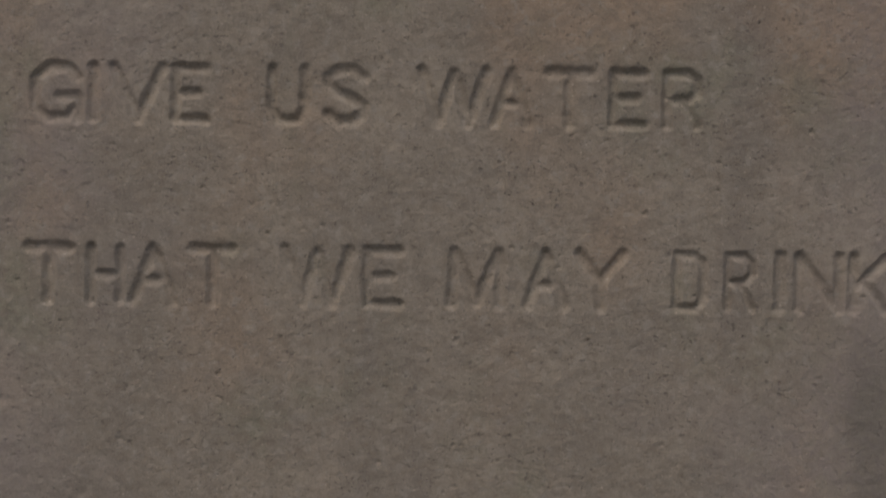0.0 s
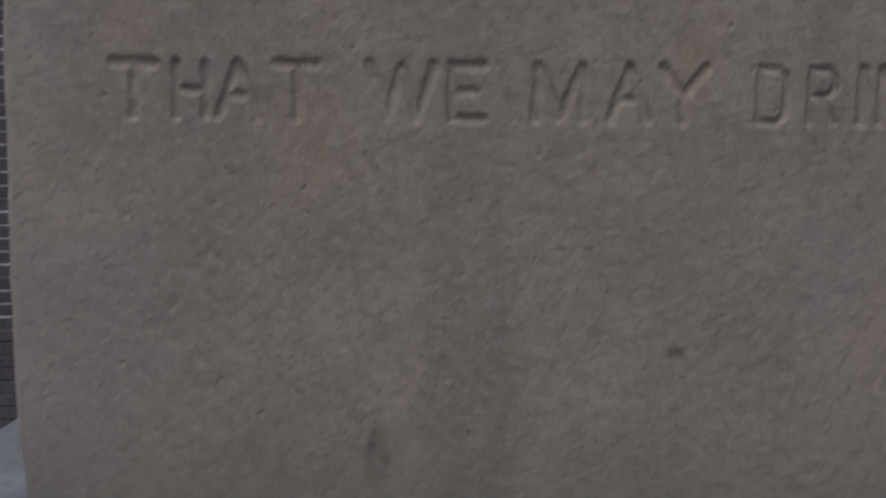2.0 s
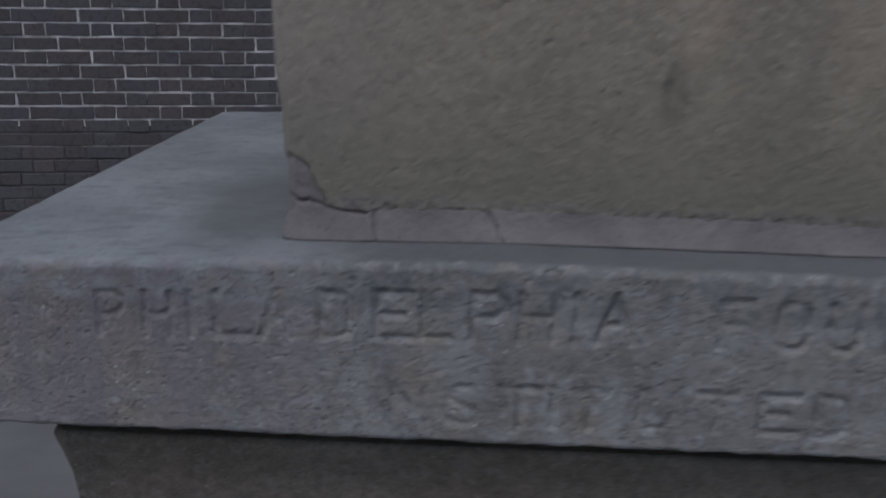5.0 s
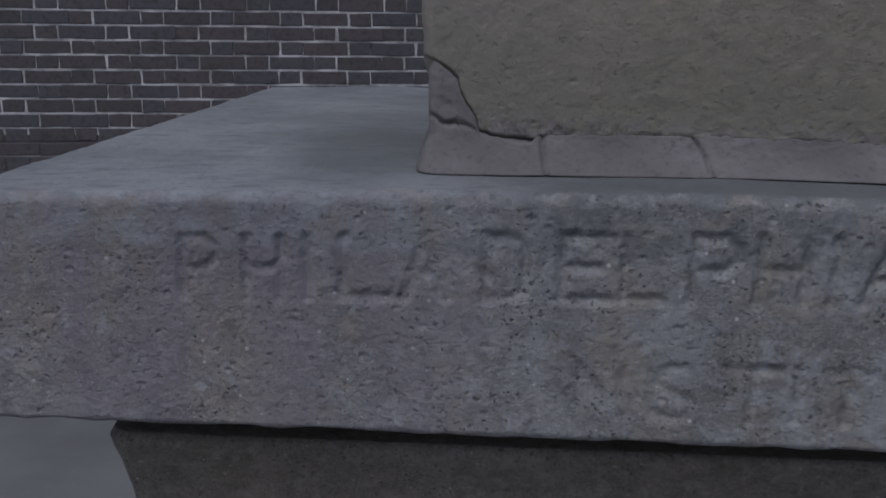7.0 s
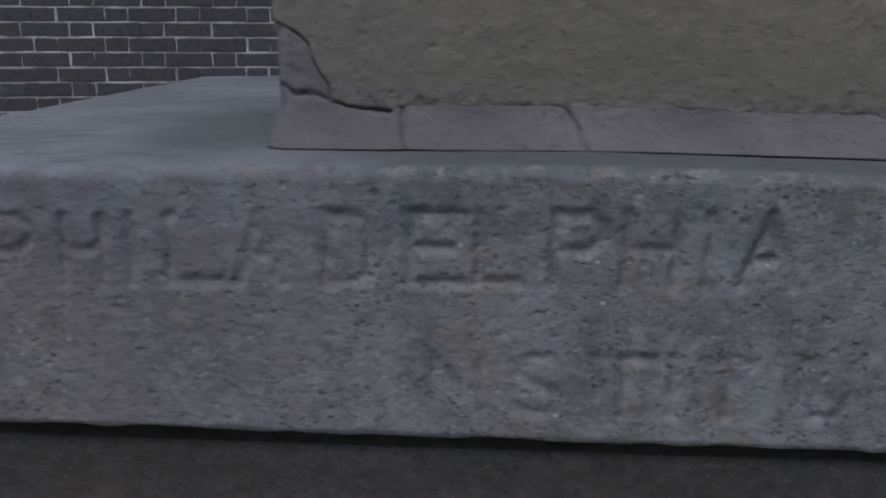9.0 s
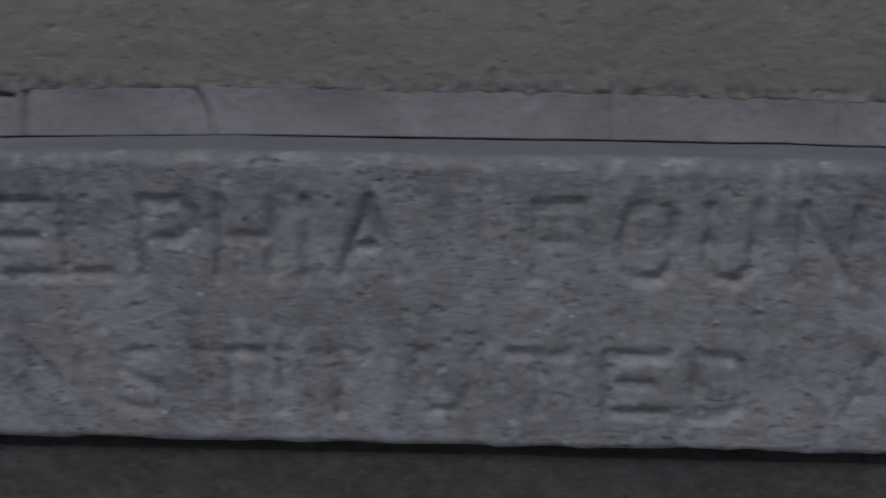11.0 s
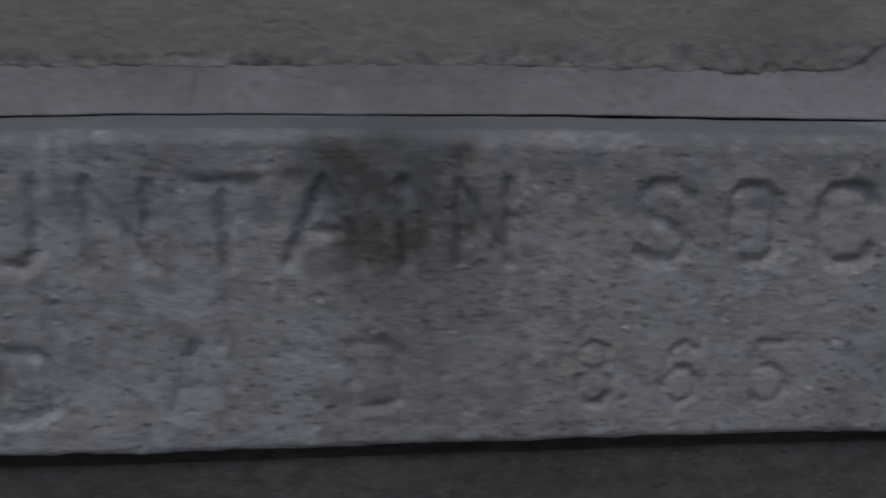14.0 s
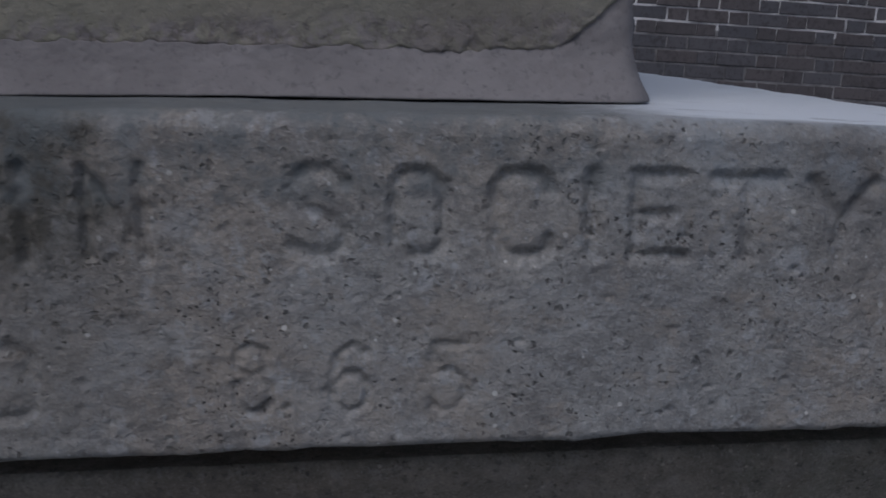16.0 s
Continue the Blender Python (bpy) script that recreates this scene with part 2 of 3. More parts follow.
SANDSTONE = stone("tan_sandstone", (0.362, 0.318, 0.256), (0.292, 0.259, 0.212), (0.37, 0.278, 0.2), 0.75, (0.25, 0.25, 0.18), 0.7, 0.45, 0.3, damp=True, grit=0.6)
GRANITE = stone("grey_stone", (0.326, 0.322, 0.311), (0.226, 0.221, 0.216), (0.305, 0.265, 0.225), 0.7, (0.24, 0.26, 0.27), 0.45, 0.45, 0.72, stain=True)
LOWSTONE = stone("grey_brown_stone", (0.28, 0.247, 0.208), (0.18, 0.162, 0.138), (0.22, 0.178, 0.138), 0.5, (0.14, 0.15, 0.12), 0.5, 0.3, 0.4)


def cement():
    s = Mat("smooth_cement", 0.88)
    c = s.mix(s.ramp(s.noise(7.0, 4.0), 0.35, 0.65), (0.165, 0.153, 0.154), (0.218, 0.203, 0.204))
    grain = s.noise(160.0, 4.0, 0.7)
    c = s.mix(s.ramp(grain, 0.47, 0.3, 0.0, 0.6), c, (0.1, 0.094, 0.096))
    c = s.mix(s.ramp(s.noise(62.0, 4.0, 0.7), 0.5, 0.68, 0.0, 0.4), c, (0.15, 0.135, 0.135))
    c = s.mix(s.ramp(s.noise(30.0, 3.0), 0.55, 0.75, 0.0, 0.4), c, (0.28, 0.262, 0.26))
    return s.done(c, s.math("ADD", grain, s.noise(35.0)), 0.0012, 0.7)


CEMENT = cement()


def brick_clay(name, source):
    """Dark brick; source says what each brick's own tone comes from."""
    s = Mat(name, 0.8)
    if source == "object":
        own = s.t.nodes.new("ShaderNodeObjectInfo").outputs["Random"]
    else:
        own = s.t.nodes.new("ShaderNodeNewGeometry").outputs["Random Per Island"]
    c = s.mix(own, (0.092, 0.084, 0.087), (0.122, 0.108, 0.11))
    blue = s.math("GREATER_THAN", s.math("FRACT", s.math("MULTIPLY", own, 7.13)), 0.6)
    c = s.mix(s.math("MULTIPLY", blue, 0.45), c, (0.098, 0.105, 0.122))
    c = s.mix(s.ramp(s.noise(40.0, 5.0, 0.7), 0.48, 0.66, 0.0, 0.65), c, (0.055, 0.048, 0.05))
    c = s.mix(s.ramp(s.noise(3.0), 0.55, 0.75, 0.0, 0.25), c, (0.17, 0.15, 0.15))
    return s.done(c, s.noise(90.0), 0.002, 0.6)


BRICK_ONE = brick_clay("dark_brick", "object")
BRICK_ALL = brick_clay("dark_brick_field", "island")


def mortar(name, a, b):
    s = Mat(name, 0.95)
    c = s.mix(s.ramp(s.noise(6.0, 6.0, 0.7), 0.35, 0.65), a, b)
    return s.done(c, s.noise(120.0), 0.002, 0.7)


MORTAR = mortar("pale_mortar", (0.27, 0.26, 0.265), (0.74, 0.72, 0.72))
MORTAR_DULL = mortar("dull_mortar", (0.1, 0.094, 0.096), (0.28, 0.268, 0.272))
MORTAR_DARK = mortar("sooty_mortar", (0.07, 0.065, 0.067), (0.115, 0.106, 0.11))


def paving():
    s = Mat("concrete_pavement", 0.9)
    c = s.mix(s.ramp(s.noise(1.4, 5.0), 0.35, 0.65), (0.14, 0.143, 0.146), (0.19, 0.193, 0.197))
    c = s.mix(s.ramp(s.noise(90.0), 0.5, 0.7, 0.0, 0.4), c, (0.15, 0.15, 0.15))
    return s.done(c, s.noise(150.0), 0.002, 0.6)


PAVING = paving()


# ---- mesh helpers ----
def part(name, mesh, material, parent, label=""):
    """One mesh object under a thing or a part."""
    ob = new(name, mesh)
    if material:
        mesh.materials.append(material)
    ob.parent = parent
    return tagged(ob, label)


def box_mesh(name, x0, x1, y0, y1, z0, z1):
    bm = bmesh.new()
    bmesh.ops.create_cube(bm, size=1)
    for v in bm.verts:
        v.co = ((x0 + x1) / 2 + v.co.x * (x1 - x0), (y0 + y1) / 2 + v.co.y * (y1 - y0), (z0 + z1) / 2 + v.co.z * (z1 - z0))
    me = bpy.data.meshes.new(name)
    bm.to_mesh(me)
    bm.free()
    return me


def grid_mesh(name, verts, faces, smooth=True):
    """A mesh from arrays of vertices and quads, and longer faces where given in a list."""
    me = bpy.data.meshes.new(name)
    quads, others = faces
    sizes = [4] * len(quads) + [len(f) for f in others]
    loops = np.concatenate([np.asarray(quads, np.int32).ravel(), *[np.asarray(f, np.int32) for f in others]])
    me.vertices.add(len(verts))
    me.vertices.foreach_set("co", np.asarray(verts, np.float32).ravel())
    me.loops.add(len(loops))
    me.loops.foreach_set("vertex_index", loops)
    me.polygons.add(len(sizes))
    me.polygons.foreach_set("loop_start", np.concatenate([[0], np.cumsum(sizes)[:-1]]).astype(np.int32))
    me.update(calc_edges=True)
    me.validate()
    flags = np.zeros(len(me.polygons), bool)
    flags[: len(quads)] = smooth
    me.polygons.foreach_set("use_smooth", flags)
    return me


def quads_of(rows, cols):
    i = np.arange(rows * cols).reshape(rows, cols)
    return np.stack([i[:-1, :-1], i[:-1, 1:], i[1:, 1:], i[1:, :-1]], -1).reshape(-1, 4)


LATTICE = np.random.RandomState(7).rand(256, 256)


def rough(u, v, octaves=4, gain=0.5):
    """Smooth noise in -1 to 1 over arrays of places."""
    total, size, norm = 0.0, 1.0, 0.0
    for k in range(octaves):
        a, b = u * 2**k + 17.3 * k, v * 2**k + 9.1 * k
        i, j = np.floor(a).astype(int), np.floor(b).astype(int)
        f, g = a - i, b - j
        f, g = f * f * (3 - 2 * f), g * g * (3 - 2 * g)
        i0, i1, j0, j1 = i % 256, (i + 1) % 256, j % 256, (j + 1) % 256
        w = (LATTICE[i0, j0] * (1 - f) + LATTICE[i1, j0] * f) * (1 - g) + (LATTICE[i0, j1] * (1 - f) + LATTICE[i1, j1] * f) * g
        total, norm, size = total + size * (2 * w - 1), norm + size, size * gain
    return total / norm


# ---- carved lettering: each glyph is strokes in a box 1 wide and 1 high ----
GLYPHS = {}


def glyph(ch, strokes):
    GLYPHS[ch] = [[tuple(float(n) for n in p.split(",")) for p in s.split()] for s in strokes.split("|")]


glyph("A", "0,0 .5,1|.5,1 1,0|.22,.4 .78,.4")
glyph("C", "1,.8 .92,.95 .6,1 .25,.98 .04,.82 0,.5 .04,.18 .25,.02 .6,0 .92,.05 1,.2")
glyph("D", "0,0 0,1|0,1 .7,.99 .95,.88 1,.68 1,.32 .95,.12 .7,.01 0,0")
glyph("E", "0,0 0,1|0,1 1,1|0,.52 .75,.52|0,0 1,0")
glyph("F", "0,0 0,1|0,1 1,1|0,.5 .7,.5")
glyph("G", "1,.8 .8,.98 .35,1 .05,.8 0,.5 .05,.2 .35,0 .8,.03 1,.25|1,0 1,.42|.6,.42 1,.42")
glyph("H", "0,0 0,1|1,0 1,1|0,.5 1,.5")
glyph("I", "0,0 0,1")
glyph("K", "0,0 0,1|0,.38 1,1|.3,.55 1,0")
glyph("L", "0,0 0,1|0,0 1,0")
glyph("M", "0,0 .05,1|.05,1 .5,.05|.5,.05 .95,1|.95,1 1,0")
glyph("N", "0,0 0,1|0,1 1,0|1,0 1,1")
glyph("O", ".5,1 .22,.98 .05,.86 0,.66 0,.34 .05,.14 .22,.02 .5,0 .78,.02 .95,.14 1,.34 1,.66 .95,.86 .78,.98 .5,1")
glyph("P", "0,0 0,1|0,1 .7,1 .98,.87 .98,.62 .7,.48 0,.48")
glyph("R", "0,0 0,1|0,1 .7,1 .98,.87 .98,.64 .7,.5 0,.5|.45,.5 1,0")
glyph("S", "1,.86 .75,1 .3,1 .03,.87 .03,.72 .25,.58 .7,.44 .97,.3 .97,.13 .7,0 .3,0 0,.12")
glyph("T", ".5,0 .5,1|0,1 1,1")
glyph("U", "0,1 0,.25 .2,.03 .5,0 .8,.03 1,.25 1,1")
glyph("V", "0,1 .5,0|.5,0 1,1")
glyph("W", "0,1 .27,0|.27,0 .5,.95|.5,.95 .73,0|.73,0 1,1")
glyph("Y", "0,1 .5,.48|1,1 .5,.48|.5,.48 .5,0")
glyph("1", "0,0 0,1")
glyph("8", ".5,1 .1,.9 .08,.65 .5,.54 .92,.65 .9,.9 .5,1|.5,.54 .05,.4 0,.15 .4,0 .7,.02 1,.18 .95,.4 .5,.54")
glyph("6", ".95,.88 .6,1 .2,.85 0,.45 .05,.15 .45,0 .9,.1 1,.35 .8,.55 .4,.57 .05,.4")
glyph("5", ".95,1 .15,1 .08,.56 .55,.62 .95,.45 1,.2 .7,.01 .25,0 0,.15")
glyph(".", "0,0 0,.06")


def spaced(text):
    """Letters with their left and right ends in metres: 'G-.47,-.41'."""
    out = []
    for item in text.split():
        a, b = item[1:].split(",")
        out.append((item[0], float(a), float(b)))
    return out


ROW_GIVE = spaced("G-.474,-.411 I-.391,-.388 V-.367,-.296 E-.283,-.237 U-.153,-.104 S-.078,-.024 W.048,.140 A.147,.196 T.219,.280 E.306,.352 R.378,.424")
ROW_THAT = spaced("T-.478,-.417 H-.393,-.348 A-.336,-.276 T-.253,-.197 W-.131,-.038 E-.019,.029 M.095,.166 A.197,.251 Y.266,.329 D.397,.438 R.466,.504 I.538,.540 N.562,.620 K.634,.684")
ROW_NAME = spaced("P-.820,-.786 H-.762,-.727 I-.705,-.703 L-.674,-.630 A-.618,-.577 D-.545,-.505 E-.476,-.428 L-.420,-.380 P-.358,-.314 H-.298,-.253 I-.229,-.227 A-.203,-.157 F-.052,-.013 O.016,.057 U.081,.121 N.153,.199 T.228,.270 A.290,.347 I.375,.377 N.411,.450 S.540,.578 O.606,.642 C.671,.711 I.738,.740 E.765,.801 T.820,.867 Y.884,.931")
ROW_DATE = spaced("I-.493,-.491 N-.455,-.410 S-.383,-.344 T-.318,-.264 I-.250,-.248 T-.227,-.180 U-.142,-.097 T-.070,-.020 E.010,.058 D.080,.119 A.200,.245 ..280,.281 D.331,.370 ..398,.399 1.460,.461 8.497,.525 6.561,.590 5.628,.656 ..692,.693")


def carve(depth, X, Z, row, foot, high, half, deep, wear, ragged, left=lambda x: 1.0, wall=0.45):
    """Adds worn flat-bottomed cuts for a row of letters to a field of depths. foot and high: baseline and height along x;
    left: how much of the cut weather has left; wall: the share of a stroke's half width that its sloping side takes."""
    xs, zs = X[0], Z[:, 0]
    for ch, a, b in row:
        z0 = foot((a + b) / 2)
        if b - a > 0.02:
            a, b = a + 0.25 * half, b - 0.25 * half
        i0, i1 = np.searchsorted(xs, [a - 0.03, b + 0.03])
        j0, j1 = np.searchsorted(zs, [z0 - 0.03, z0 + high + 0.03])
        x, z = X[j0:j1, i0:i1], Z[j0:j1, i0:i1]
        near = np.full(x.shape, 1.0)
        for line in GLYPHS[ch]:
            pts = [(a + p * (b - a), z0 + q * high) for p, q in line]
            for (px, pz), (qx, qz) in zip(pts, pts[1:]):
                dx, dz = qx - px, qz - pz
                k = ((x - px) * dx + (z - pz) * dz) / max(dx * dx + dz * dz, 1e-9)
                k = k.clip(0, 1)
                near = np.minimum(near, np.hypot(x - px - k * dx, z - pz - k * dz))
        # edges waver, cuts are shallower where the face is worn
        near = near + ragged * rough(x * 95, z * 95, 3, 0.65)
        tight = half if b - a < 0.02 else min(half, (0.17 if ch in "N865" else 0.21) * (b - a) + 0.0008)
        cut = ((1 - near / tight) / wall).clip(0, 1)
        cut = 0.5 * cut + 0.5 * cut * cut * (3 - 2 * cut)
        keep = (1 - wear * (0.5 + 0.6 * rough(x * 11 + 3, z * 17, 3) + 0.7 * rough(x * 60, z * 60 + 4, 2))).clip(0.15, 1)
        depth[j0:j1, i0:i1] = np.maximum(depth[j0:j1, i0:i1], deep * left((a + b) / 2) * (0.4 if ch == "." else 1.0) * cut * keep)


def pitted(X, Z, seed, count, small, large, deep, x0, x1, z0, z1):
    """Scattered shallow pits and chips."""
    out = np.zeros(X.shape)
    rnd = np.random.RandomState(seed)
    xs, zs = X[0], Z[:, 0]
    for _ in range(count):
        cx, cz, r = rnd.uniform(x0, x1), rnd.uniform(z0, z1), small + (large - small) * rnd.rand() ** 3
        flat = rnd.uniform(0.5, 1.0)
        i0, i1 = np.searchsorted(xs, [cx - r, cx + r])
        j0, j1 = np.searchsorted(zs, [cz - r, cz + r])
        if i1 > i0 and j1 > j0:
            d = np.hypot(X[j0:j1, i0:i1] - cx, (Z[j0:j1, i0:i1] - cz) / flat) / r
            out[j0:j1, i0:i1] = np.maximum(out[j0:j1, i0:i1], deep * rnd.uniform(0.4, 1) * (1 - d * d).clip(0, 1))
    return out


# ---- the setting: pavement and the brick wall's core ----
GROUND = -0.9
ground = new("ground", grid_mesh("ground", [(-300, -300, GROUND), (300, -300, GROUND), (300, 300, GROUND), (-300, 300, GROUND)], ([(0, 1, 2, 3)], [])))
ground.data.materials.append(PAVING)
tagged(ground, "pale grey concrete pavement round the fountain", "pavement", kind="structure")

# The wall stands a little askew behind the fountain, and its courses climb to a point behind the shaft.
WALL_Y, WALL_SKEW, WALL_TOP, SEAM = 4.2, 0.1, 4.6, 0.5
COURSE, PERIOD, JOINT = 0.0712, 0.335, 0.0092
CLIMB = {"west": (-0.1214, 0.0275), "east": (0.4209, -0.0753)}
wall = tagged(new("wall_north"), "dark brown brick wall with pale mortar joints and a sooty foot", "brick wall", kind="structure")
wall.location = (0, WALL_Y, GROUND)


def wall_part(name, mesh, material, label=""):
    ob = part(name, mesh, material, wall, label)
    ob.matrix_parent_inverse = Matrix.Translation((0, -WALL_Y, -GROUND))
    return ob


def level(side, k, x):
    """The height of joint k at x."""
    base, climb = CLIMB[side]
    return base + k * COURSE + climb * x


def bed_mesh(x0, x1, low, high, front=0.0035):
    """A slab of the wall's core between two heights given at both its ends."""
    V = []
    for y in (front, 0.3):
        for x, z in ((x0, low[0]), (x1, low[1]), (x1, high[1]), (x0, high[0])):
            V.append((x, WALL_Y + WALL_SKEW * x + y, z))
    return grid_mesh("mortar_bed", V, ([(0, 1, 2, 3), (7, 6, 5, 4), (0, 4, 5, 1), (1, 5, 6, 2), (2, 6, 7, 3), (3, 7, 4, 0)], []), smooth=False)


for side, x0, x1, k0, foot_mortar, foot_label in (
    ("west", -9, SEAM, -0.5, "dark", "sooty dark mortar at the wall's foot"),
    ("east", SEAM, 9, -0.5, "dull", "dull grey mortar at the wall's foot"),
):
    edge = (level(side, k0, x0), level(side, k0, x1))
    wall_part("mortar_bed", bed_mesh(x0, x1, edge, (WALL_TOP, WALL_TOP)), MORTAR, "pale lime mortar in the joints")
    wall_part("mortar_bed", bed_mesh(x0, x1, (GROUND, GROUND), edge), MORTAR_DARK if foot_mortar == "dark" else MORTAR_DULL, foot_label)
sill = (level("west", -2.06, -9), level("west", -2.06, SEAM)), (level("west", -1.94, -9), level("west", -1.94, SEAM))
wall_part("mortar_bed", bed_mesh(-9, SEAM, sill[0], sill[1], 0.001), MORTAR_DULL, "one grey joint in the sooty foot")

# ---- the fountain: lower block, inscribed base course, cement foot and inscribed shaft ----
fountain = tagged(new("stone_fountain"), "weathered grey and tan stone drinking fountain with carved inscriptions", "fountain")
fountain.location = (0.08, 0.75, GROUND)


def stone_part(name, mesh, material, label):
    ob = part(name, mesh, material, fountain, label)
    ob.matrix_parent_inverse = Matrix.Translation((-0.08, -0.75, -GROUND))
    return ob


BASE_L, BASE_R, BASE_BACK = -1.028, 1.13, 1.42
SH_L, SH_R, SH_Y, SH_BACK, SH_TOP = -0.627, 0.794, 0.115, 1.2, 1.78


def base_top(x, y):
    """The base course's top: level under the shaft, falling a little to the ends."""
    return np.interp(x, [-1.028, -0.62, -0.3, 0.15, 0.5, 0.79, 0.91, 1.13], [0.214, 0.2305, 0.238, 0.2387, 0.2315, 0.2216, 0.2145, 0.1965])


def base_course():
    xs = np.linspace(BASE_L, BASE_R, 1500)
    edge = 0.013
    up = np.linspace(0.0, 1.0, 150)
    arc = np.linspace(0, math.pi / 2, 8)[1:]
    far = np.concatenate([np.linspace(edge, 0.12, 26)[1:], np.linspace(0.12, BASE_BACK, 100)[1:]])
    n_front, n_arc = len(up), len(arc)
    rows = n_front + n_arc + len(far)
    X = np.tile(xs, (rows, 1))
    top = base_top(X, 0)
    wob = 0.004 * rough(X * 9, X * 0 + 2.5, 4)
    Y, Z = np.zeros(X.shape), np.zeros(X.shape)
    Z[:n_front] = up[:, None] * (top - edge)[:n_front]
    for k, a in enumerate(arc):
        Y[n_front + k], Z[n_front + k] = edge * (1 - math.cos(a)), top[0] - edge + edge * math.sin(a)
    Y[n_front + n_arc :] = far[:, None]
    Z[n_front + n_arc :] = top[n_front + n_arc :]
    # the front's relief
    FX, FZ = X[:n_front], Z[:n_front]
    lev = np.tile(np.linspace(0.0, 0.2235, n_front)[:, None], (1, len(xs)))
    D = np.zeros(FX.shape)
    foot1 = lambda x: float(np.interp(x, [-0.82, -0.5, -0.2, 0.35, 0.6, 0.75, 0.93], [0.134, 0.138, 0.141, 0.142, 0.1405, 0.1395, 0.1375]))
    foot2 = lambda x: float(np.interp(x, [-0.5, 0.0, 0.4, 0.7], [0.0245, 0.03, 0.032, 0.0255]))
    worn1 = lambda x: float(np.interp(x, [-0.8, -0.55, 0.0, 0.6, 0.9], [0.65, 0.8, 1.0, 1.0, 0.9]))
    worn2 = lambda x: float(np.interp(x, [-0.5, -0.4, -0.3, 0.0, 0.12, 0.2, 0.5, 0.65], [0.45, 0.55, 0.8, 0.9, 0.95, 0.75, 0.75, 0.7]))
    carve(D, FX, lev, ROW_NAME, foot1, 0.058, 0.0084, 0.006, 0.5, 0.0022, worn1, 1.0)
    carve(D, FX, lev, ROW_DATE, foot2, 0.049, 0.0082, 0.0056, 0.65, 0.0022, worn2, 1.0)
    D += 0.0013 * rough(FX * 14, lev * 15, 3) + 0.001 * rough(FX * 110, lev * 110, 3, 0.85)
    D += pitted(FX, lev, 3, 650, 0.0016, 0.0055, 0.0022, BASE_L, BASE_R, 0, 0.223)
    # a worn lower arris
    low = (1 - lev / 0.006).clip(0, 1) ** 2
    D += 0.003 * low
    Y[:n_front] += D
    Y[n_front : n_front + n_arc] += D[-1] * np.linspace(1, 0.2, n_arc)[:, None] + 0.0022 * rough(X[n_front : n_front + n_arc] * 55, Y[n_front : n_front + n_arc] * 60 + 4, 3)
    Z[: n_front] += low * 0.0025 * rough(FX * 30, lev * 0 + 8, 4)
    Z[n_front - 30 :] += np.concatenate([np.linspace(0, 1, 30), np.ones(rows - n_front)])[:, None] * wob[n_front - 30 :] * 0.4
    t = slice(n_front + n_arc, rows)
    away = (np.maximum(SH_L - 0.04 - X[t], X[t] - SH_R - 0.04) / 0.05).clip(0.15, 1)
    Z[t] += away * (0.0012 * rough(X[t] * 7, Y[t] * 7, 3) + 0.0012 * rough(X[t] * 40, Y[t] * 40, 2))
    # the top rises to one rear corner and falls to the other
    Z[t] += 0.006 * ((-0.6 - X[t]) / 0.1).clip(0, 1) * Y[t] / BASE_BACK
    Z[t] -= 0.015 * ((X[t] - 0.8) / 0.3).clip(0, 1) * Y[t]
    # the ends draw in a little towards the back
    X[t] += 0.028 * Y[t] / BASE_BACK * ((-0.8 - X[t]) / 0.22).clip(0, 1)
    V = np.stack([X, Y, Z], -1).reshape(-1, 3)
    n = len(xs)
    Q = quads_of(rows, n)
    c0, c1 = len(V), len(V) + 1
    V = np.concatenate([V, [(BASE_L, BASE_BACK, 0), (BASE_R, BASE_BACK, 0)]])
    last = (rows - 1) * n
    left = [k * n for k in range(rows - 1, -1, -1)] + [c0]
    right = [k * n + n - 1 for k in range(rows)] + [c1]
    bottom = list(range(n - 1, -1, -1)) + [c0, c1]
    rear = list(range(last, last + n)) + [c1, c0]
    return grid_mesh("base_course", V, (Q, [left, right, bottom, rear]))


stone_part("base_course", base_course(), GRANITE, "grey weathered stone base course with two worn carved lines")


def break_line(x):
    """Where the sandstone ends and the cement foot begins, along the front."""
    z = np.interp(
        x,
        [-0.63, -0.612, -0.602, -0.585, -0.575, -0.572, -0.565, -0.556, -0.552, -0.54, -0.502, -0.475, -0.34, 0.0, 0.4, 0.68, 0.694, 0.722, 0.745, 0.749, 0.762, 0.779, 0.79],
        [0.349, 0.346, 0.343, 0.335, 0.327, 0.314, 0.301, 0.29, 0.277, 0.273, 0.269, 0.271, 0.275, 0.275, 0.271, 0.26, 0.264, 0.261, 0.267, 0.273, 0.281, 0.296, 0.31],
    )
    calm = np.where(x < -0.53, 0.75, 1.0)
    return z + calm * 0.0034 * rough(x * 42, x * 0 + 1.7, 4, 0.7) + calm * 0.0016 * rough(x * 160, x * 0 + 5.1, 2)


